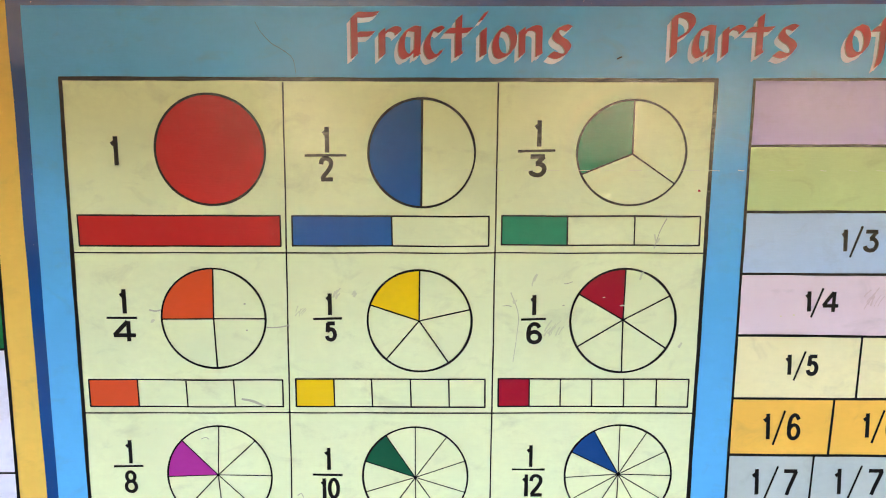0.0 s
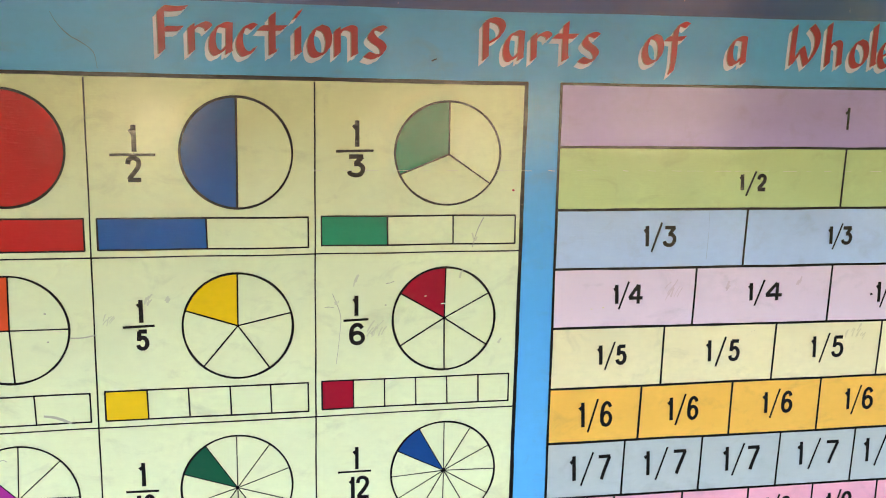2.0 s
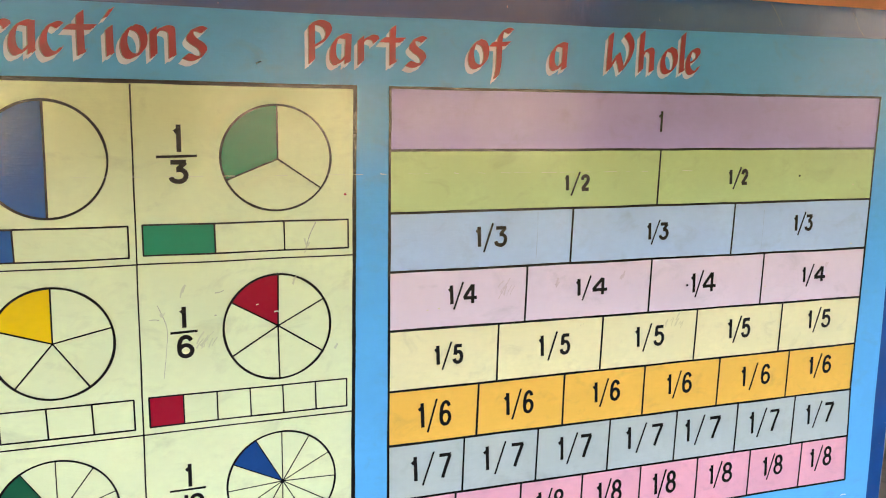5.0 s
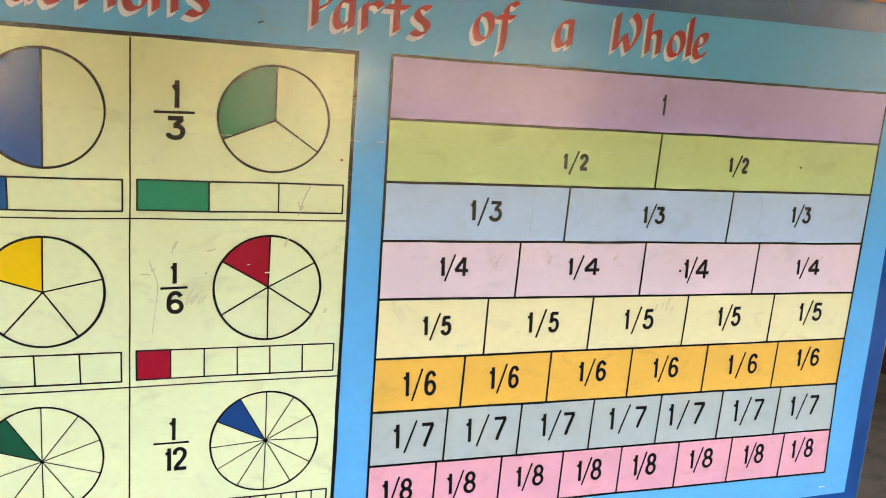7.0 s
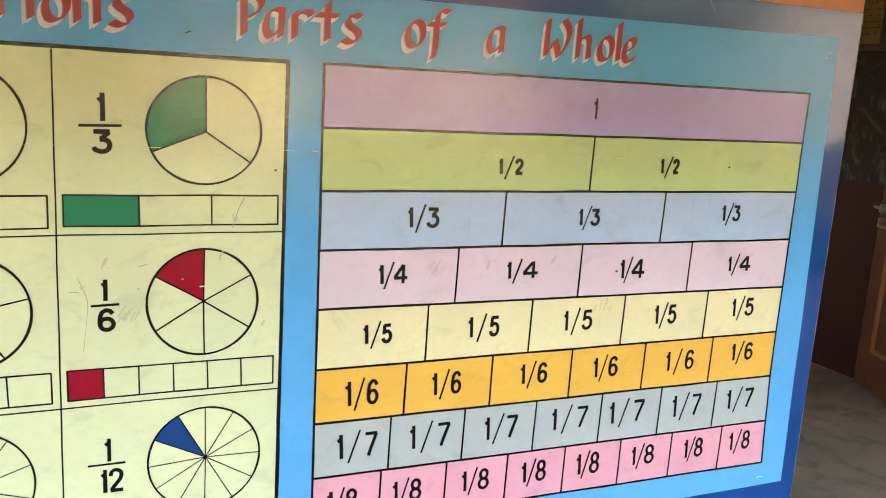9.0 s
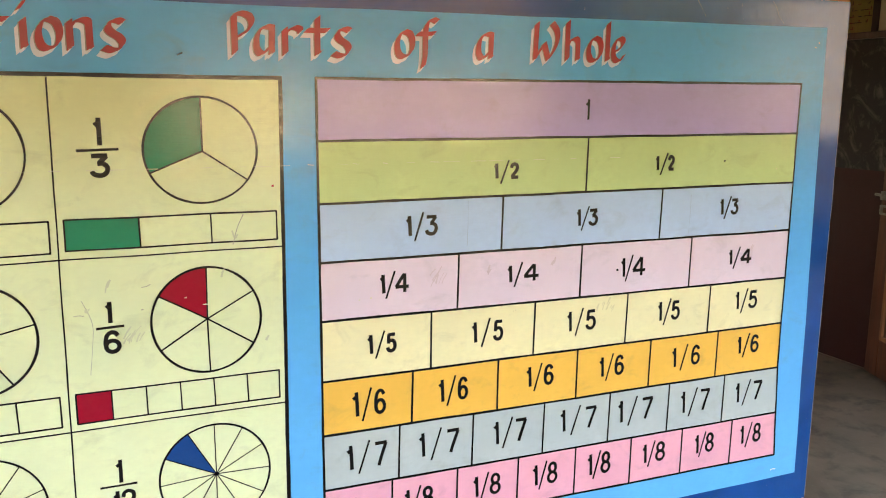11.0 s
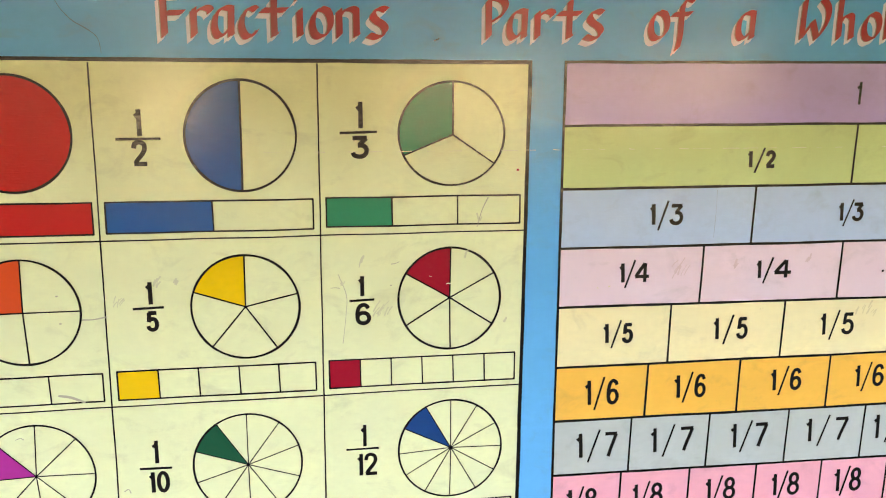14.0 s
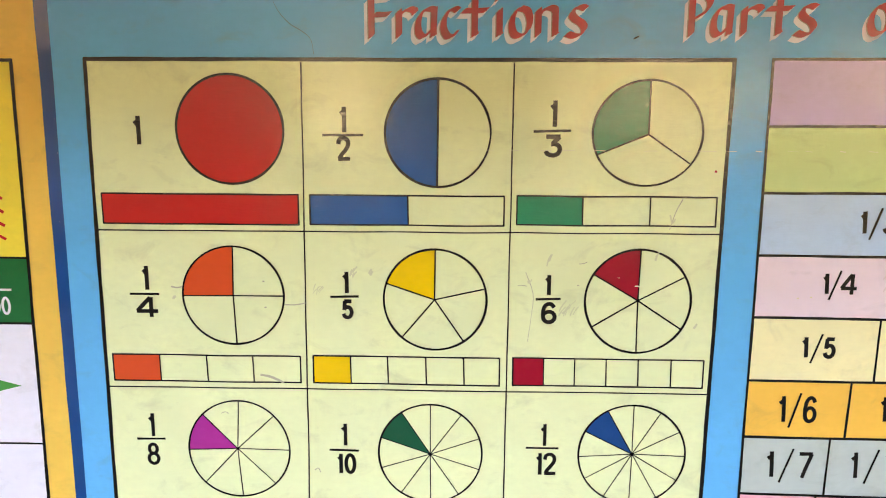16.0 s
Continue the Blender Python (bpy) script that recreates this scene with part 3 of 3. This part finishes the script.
EIGHTHS = [(0.478, -0.572, 0.046, 0.026, 0.030), (0.616, -0.571, 0.046, 0.027, 0.030), (0.773, -0.571, 0.046, 0.028, 0.030), (0.919, -0.573, 0.048, 0.025, 0.030), (1.062, -0.575, 0.050, 0.024, 0.030), (1.214, -0.573, 0.046, 0.026, 0.032), (1.369, -0.576, 0.047, 0.021, 0.030), (1.511, -0.575, 0.047, 0.030, 0.030)]
WRITTEN = [[], HALVES, THIRDS, FOURTHS, FIFTHS, SIXTHS, SEVENTHS, EIGHTHS]
U0, U1 = 0.4375, 1.6085


def right_edge(v):
    return U1 - 0.0015 + 0.056 * max(0.0, -0.39 - v)


def level(row, u):
    return LEFT[row] + (RIGHT[row] - LEFT[row]) * (u - U0) / (U1 - U0)


for row in range(8):
    edges = [U0] + CUTS[row] + [U1]
    tilt = (RIGHT[row] - LEFT[row]) / (U1 - U0)
    for k in range(row + 1):
        a, b = edges[k], edges[k + 1]
        bm = bmesh.new()
        sheet(bm, soft_quad([(a, level(row, a)), (b if k < row else right_edge(level(row, b)), level(row, b)), (b if k < row else right_edge(level(row + 1, b)), level(row + 1, b)), (a, level(row + 1, a))], 10, 0.0006), 3.0)
        piece = part("strip_piece", bm, STRIPS[row], chart)
        bm = bmesh.new()
        if row == 0:
            write(bm, "1", 1.0122, 0.2285, 0.042, 0.034, 0.0052, 4.0)
        else:
            slash_fraction(bm, str(row + 1), *WRITTEN[row][k], 0.0072, 4.0)
        part("numeral", bm, BLACK, piece)
    if CUTS[row]:
        ruled("division_line", [((c + 0.001, level(row, c)), (c - 0.001, level(row + 1, c))) for c in CUTS[row]], 0.0043, chart, 4.0)
ruled("strip_line", [((U0 - 0.001, LEFT[r]), (right_edge(RIGHT[r]) + 0.001, RIGHT[r])) for r in range(9)], 0.0049, chart, 4.2)
ruled("border_line", [((U0, LEFT[0] + 0.002), (U0, LEFT[8])), ((right_edge(0.3), RIGHT[0] + 0.002), (right_edge(-0.38), -0.38)), ((right_edge(-0.38), -0.38), (right_edge(RIGHT[8]), RIGHT[8] - 0.001))], 0.0050, chart, 4.5)

# scuffs and pencil marks
def mark(name, path, width, material, label=""):
    bm = bmesh.new()
    brush(bm, smooth(path, 5), width, 5.8, 0.9)
    part(name, bm, material, chart, label)


mark("pencil_mark", [(0.280, 0.010), (0.289, 0.041), (0.300, 0.064)], 0.0016, SMUDGE, "grey pencil stroke")
mark("pencil_mark", [(0.2795, 0.036), (0.284, 0.022), (0.289, 0.029)], 0.0030, FAINT, "grey pencil stroke")
mark("pencil_mark", [(-0.462, -0.272), (-0.442, -0.276), (-0.418, -0.287)], 0.0036, SMUDGE, "grey pencil stroke")
mark("scratch", [(0.028, -0.070), (0.042, -0.110), (0.040, -0.150), (0.034, -0.200)], 0.0010, SMUDGE, "faint brown scratch")
mark("scuff", [(-0.412, -0.136), (-0.392, -0.136), (-0.370, -0.132)], 0.0024, SMUDGE, "grey rubbed scuff")
mark("scuff", [(-0.621, -0.104), (-0.610, -0.106), (-0.600, -0.104)], 0.0030, SMUDGE, "grey rubbed scuff")
mark("scuff", [(-0.540, -0.350), (-0.532, -0.347), (-0.526, -0.350)], 0.0026, SMUDGE, "grey rubbed scuff")
mark("scuff", [(-0.365, -0.462), (-0.358, -0.458), (-0.354, -0.466)], 0.0026, SMUDGE, "grey rubbed scuff")


def scribble(u, v, wide, high, strokes, material, label):
    """A patch of short slanting rubbed strokes."""
    bm = bmesh.new()
    for k in range(strokes):
        a, b = u + random.uniform(-wide, wide) / 2, v + random.uniform(-high, high) / 2
        run, rise = random.uniform(0.3, 0.8) * high, random.uniform(0.5, 1.1) * high
        brush(bm, smooth([(a - run / 3, b - rise / 2), (a, b), (a + run / 2, b + rise / 2)], 4), random.uniform(0.0014, 0.0040), 5.8 + 0.02 * k, 0.9)
    part("scuff", bm, material, chart, label)


for u, v, wide, high, strokes in ((0.067, -0.046, 0.010, 0.014, 5), (0.108, -0.140, 0.028, 0.022, 9), (-0.285, -0.074, 0.012, 0.012, 5), (-0.253, -0.073, 0.010, 0.008, 4),
                                  (-0.349, -0.109, 0.014, 0.014, 6), (-0.618, -0.122, 0.008, 0.008, 3), (0.334, -0.163, 0.008, 0.010, 3), (0.036, -0.088, 0.008, 0.006, 3), (0.262, -0.041, 0.006, 0.012, 3)):
    scribble(u, v, wide, high, strokes, FAINT, "faint grey rubbed scuff")
for u, v, wide, high, strokes in ((0.671, -0.080, 0.040, 0.020, 9), (0.791, -0.076, 0.005, 0.012, 3), (0.940, -0.068, 0.018, 0.010, 5), (1.493, -0.068, 0.004, 0.012, 2)):
    scribble(u, v, wide, high, strokes, ROSE_SMUDGE, "dull rose rubbed scuff")
for u, v, wide, high, strokes in ((1.072, -0.172, 0.045, 0.016, 8), (1.100, -0.186, 0.012, 0.012, 4), (0.850, -0.166, 0.012, 0.003, 2)):
    scribble(u, v, wide, high, strokes, OLIVE_SMUDGE, "olive grey dirt rubbed into paint")
mark("scuff", [(0.123, -0.054), (0.131, -0.053), (0.138, -0.050)], 0.0020, SMUDGE, "grey rubbed scuff")
mark("scuff", [(0.014, -0.095), (0.023, -0.0945), (0.030, -0.096)], 0.0012, SMUDGE, "grey rubbed scuff")
mark("scratch", [(0.742, 0.070), (0.7425, 0.030), (0.741, -0.022)], 0.0011, GREY_BLUE, "faint grey drip line")
mark("scratch", [(1.300, 0.060), (1.3005, 0.020), (1.299, -0.028)], 0.0011, GREY_BLUE, "faint grey drip line")
mark("chip", [(0.224, -0.094), (0.229, -0.0935), (0.233, -0.0945)], 0.0036, SCRATCH, "pale chip in the crimson paint")
mark("chip", [(0.193, -0.079), (0.195, -0.0788), (0.197, -0.079)], 0.0020, SCRATCH, "pale chip in the crimson paint")
for u, v in ((1.650, 0.405), (1.640, 0.394), (-0.451, -0.093), (-0.449, -0.142), (0.121, -0.094), (0.535, -0.111), (0.512, -0.113), (1.318, -0.114), (1.548, 0.112), (1.560, -0.027)):
    mark("speck", [(u, v), (u + 0.002, v + 0.0006), (u + 0.0036, v)], 0.0022, SMUDGE if u < 0.4 else OLIVE_SMUDGE)
mark("crack", [(1.272, 0.500), (1.290, 0.478), (1.310, 0.450)], 0.0009, CRACK, "hairline crack in the enamel")
mark("speck", [(1.1055, -0.099), (1.1085, -0.099), (1.1105, -0.0985)], 0.0040, BLACK)
mark("speck", [(1.388, 0.134), (1.391, 0.134), (1.393, 0.1335)], 0.0032, BLACK)
mark("speck", [(0.201, 0.337), (0.206, 0.3395), (0.210, 0.341)], 0.0024, BLACK)
mark("speck", [(0.352, 0.1135), (0.354, 0.113), (0.356, 0.1135)], 0.0030, BRICK_RED)
mark("crack", [(-0.412, 0.398), (-0.402, 0.380), (-0.385, 0.362), (-0.368, 0.352), (-0.350, 0.337), (-0.345, 0.312)], 0.0007, CRACK, "hairline crack in the enamel")
mark("crack", [(1.500, 0.492), (1.512, 0.478), (1.520, 0.462), (1.538, 0.444)], 0.0007, CRACK, "hairline crack in the enamel")
mark("chip", [(1.611, -0.664), (1.619, -0.662), (1.629, -0.664)], 0.0040, WHITE, "pale chip in the enamel")
# long broken scratch, its glint put in as pale strokes
for k in range(26):
    u = -0.10 + 1.22 * k / 26 + random.uniform(-0.01, 0.01)
    w = random.uniform(0.010, 0.035)
    mark("scratch", [(u, 0.1485 - 0.001 * math.sin(u * 9)), (u + w / 2, 0.1483), (u + w, 0.1480)], random.uniform(0.0005, 0.0011), SCRATCH, "horizontal scratch with its glint painted pale")

# the title, red letters over white drop shadows
TITLE = [("Fractions", [-0.2500, -0.2030, -0.1690, -0.1260, -0.0785, -0.0325, -0.0100, 0.0340, 0.0850]),
         ("Parts", [0.2910, 0.3290, 0.3780, 0.4310, 0.4670]), ("of", [0.5880, 0.6370]), ("a", [0.7560]),
         ("Whole", [0.8820, 0.9550, 1.0070, 1.0515, 1.0670])]
for word, starts in TITLE:
    for ch, u in zip(word, starts):
        face, shadow = bmesh.new(), bmesh.new()
        v = (0.3350 if u < 0.2 else 0.3335) + 0.0085 * (u + 0.25)
        letter(face, ch, u, v, 4.4)
        for k in range(4):
            letter(shadow, ch, u - 0.0018 * (k + 1), v - 0.0022 * (k + 1), 3.0 + 0.02 * k)
        edge = bmesh.new()
        letter(edge, ch, u - 0.0017, v - 0.0004, 3.6)
        ob = part("title_letter", face, BRICK_RED, chart, "brick red broad-nib letter")
        part("shaded_edge", edge, EDGE_GREY, ob, "grey painted shading beside the letter")
        part("drop_shadow", shadow, SHADOW_WHITE, ob, "white painted drop shadow")

# ---- the place value chart beside it ----
gold = tagged(new("place_value_chart"), "hand-painted chart with a golden yellow border beside the fractions chart", "wall chart")
bm = bmesh.new()
sheet(bm, soft_quad([(-2.7, 0.440), (-0.831, 0.440), (-0.838, -0.66), (-2.7, -0.66)], 40, 0.003), 2)
part("background", bm, GOLD, gold, "golden yellow enamel border")
for name, top, low, mat in (("header_panel", 0.301, -0.053, LEMON), ("number_band", -0.053, -0.179, DARK_GREEN), ("table_panel", -0.179, -0.60, LILAC_WHITE)):
    bm = bmesh.new()
    sheet(bm, soft_quad([(-2.6, top), (-0.880 + 0.0125 * (top - 0.30), top), (-0.880 + 0.0125 * (low - 0.30), low), (-2.6, low)], 16, 0.001), 3)
    part(name, bm, mat, gold)
ruled("border_line", [((-2.6, 0.301), (-0.878, 0.301)), ((-0.880, 0.303), (-0.891, -0.60))], 0.0062, gold, 4.2)
ruled("grid_line", [((-2.6, -0.053), (-0.884, -0.053)), ((-2.6, -0.179), (-0.886, -0.179)), ((-2.6, -0.419), (-0.889, -0.419))], 0.0040, gold)
bm = bmesh.new()
for k in range(2):
    write(bm, "0", -0.962 + 0.0195 * k, -0.162, 0.034, 0.026, 0.0046, 4.0)
part("numeral", bm, WHITE, gold)
bm = bmesh.new()
line(bm, (-1.02, -0.1155), (-0.921, -0.114), 0.0036, 4.0)
part("fraction_line", bm, WHITE, gold)
bm = bmesh.new()
sheet(bm, [(-0.975, -0.288), (-0.921, -0.302), (-0.975, -0.316)], 4.0)
part("arrow_head", bm, LEAF, gold, "leaf green painted arrow head")
for k in range(4):
    bm = bmesh.new()
    line(bm, (-0.940, 0.066 - 0.025 * k), (-0.921, 0.056 - 0.025 * k), 0.006, 4.0)
    part("red_mark", bm, RED, gold)

# ---- class room seen through the doorway ----
side = lambda y0, y1, z0, z1, d0, d1: ((ROOM_SIDE - d1, y0, z0), (ROOM_SIDE - d0, y1, z1))
tagged(mesh_object("dado_side", boxes(side(THICK, ROOM_BACK, 0.003, 1.08, 0.0, 0.004)), MAROON), "dark maroon dado of the class room", "dado", kind="structure")
board = tagged(new("blackboard"), "black wall board smeared with rubbed-out chalk", "blackboard")
part("board", boxes(side(0.6, 4.0, 1.08, 1.765, 0.0, 0.018)), SLATE, board)
part("ledge", boxes(side(0.6, 4.0, 1.765, 1.80, 0.0, 0.05), bevel=0.004), LEDGE, board, "dark timber strip along the board's top")
paper = tagged(new("class_chart"), "yellow green paper chart with red ruled entries above blackboard", "poster")
part("sheet", boxes(side(1.13, 2.6, 1.80, 2.7, 0.004, 0.010)), PAPER, paper)
part("edge_strip", boxes(side(1.10, 1.135, 1.80, 2.7, 0.004, 0.02), bevel=0.003), LEDGE, paper)
for k in range(130):
    y, z = random.uniform(1.14, 1.45), 1.82 + 0.032 * (k % 11)
    w, h = (random.uniform(0.012, 0.04), 0.004) if k % 3 else (0.004, random.uniform(0.010, 0.024))
    part("entry_mark", boxes(side(y, y + w, z, z + h, 0.010, 0.0115)), INK_RED if k % 2 else INK_DARK, paper)


def door_leaf(width, height, thick):
    """A panelled timber leaf, hinged at its origin, lying along +x."""
    door = new("door_1")
    stile, rail = 0.11, 0.2
    for a, b in ((0, stile), (width - stile, width)):
        part("stile", boxes(((a, 0, 0.012), (b, thick, height)), bevel=0.004), TEAK, door)
    levels = [0.012, 0.80, 1.42, height - 0.12]
    for z, h in zip(levels, (rail, 0.14, 0.14, 0.12)):
        part("rail", boxes(((stile, 0, z), (width - stile, thick, z + h)), bevel=0.003), TEAK, door)
    for a, b in ((0.212, 0.80), (0.94, 1.42), (1.56, height - 0.12)):
        part("panel", boxes(((stile, thick * 0.3, a), (width - stile, thick * 0.7, b))), TEAK, door)
        for x in (stile, width - stile - 0.02):
            part("moulding", boxes(((x, -0.004, a), (x + 0.02, thick + 0.004, b)), bevel=0.004), TEAK_EDGE, door, "lighter brown moulding")
        for z in (a, b - 0.02):
            part("moulding", boxes(((stile + 0.02, -0.003, z), (width - stile - 0.02, thick + 0.003, z + 0.02)), bevel=0.004), TEAK_EDGE, door, "lighter brown moulding")
    face = thick
    bolt = part("bolt", boxes(((width - 0.26, face + 0.008, 0.955), (width + 0.035, face + 0.022, 0.969)), bevel=0.004), STEEL, door, "aluminium sliding bolt")
    for x in (width - 0.05, width - 0.12, width - 0.2):
        part("bracket", boxes(((x, face, 0.94), (x + 0.022, face + 0.026, 0.985)), bevel=0.003), STEEL, bolt)
    part("hasp", boxes(((width - 0.10, face, 0.862), (width - 0.088, face + 0.014, 0.912)), ((width - 0.024, face, 0.862), (width - 0.012, face + 0.014, 0.912)),
                       ((width - 0.088, face, 0.902), (width - 0.024, face + 0.012, 0.912)), ((width - 0.088, face, 0.862), (width - 0.024, face + 0.012, 0.872)), bevel=0.002), STEEL, door, "aluminium hasp")
    part("handle", boxes(((width - 0.07, face, 1.20), (width - 0.052, face + 0.018, 1.34)), bevel=0.004), STEEL, door)
    return door


door = door_leaf(0.75, 2.05, 0.035)
door.matrix_basis = pose(JAMB + 0.005, THICK, 0, 0, 0, 68)
tagged(door, "brown varnished panelled door standing open with aluminium bolts", "door", kind="structure")
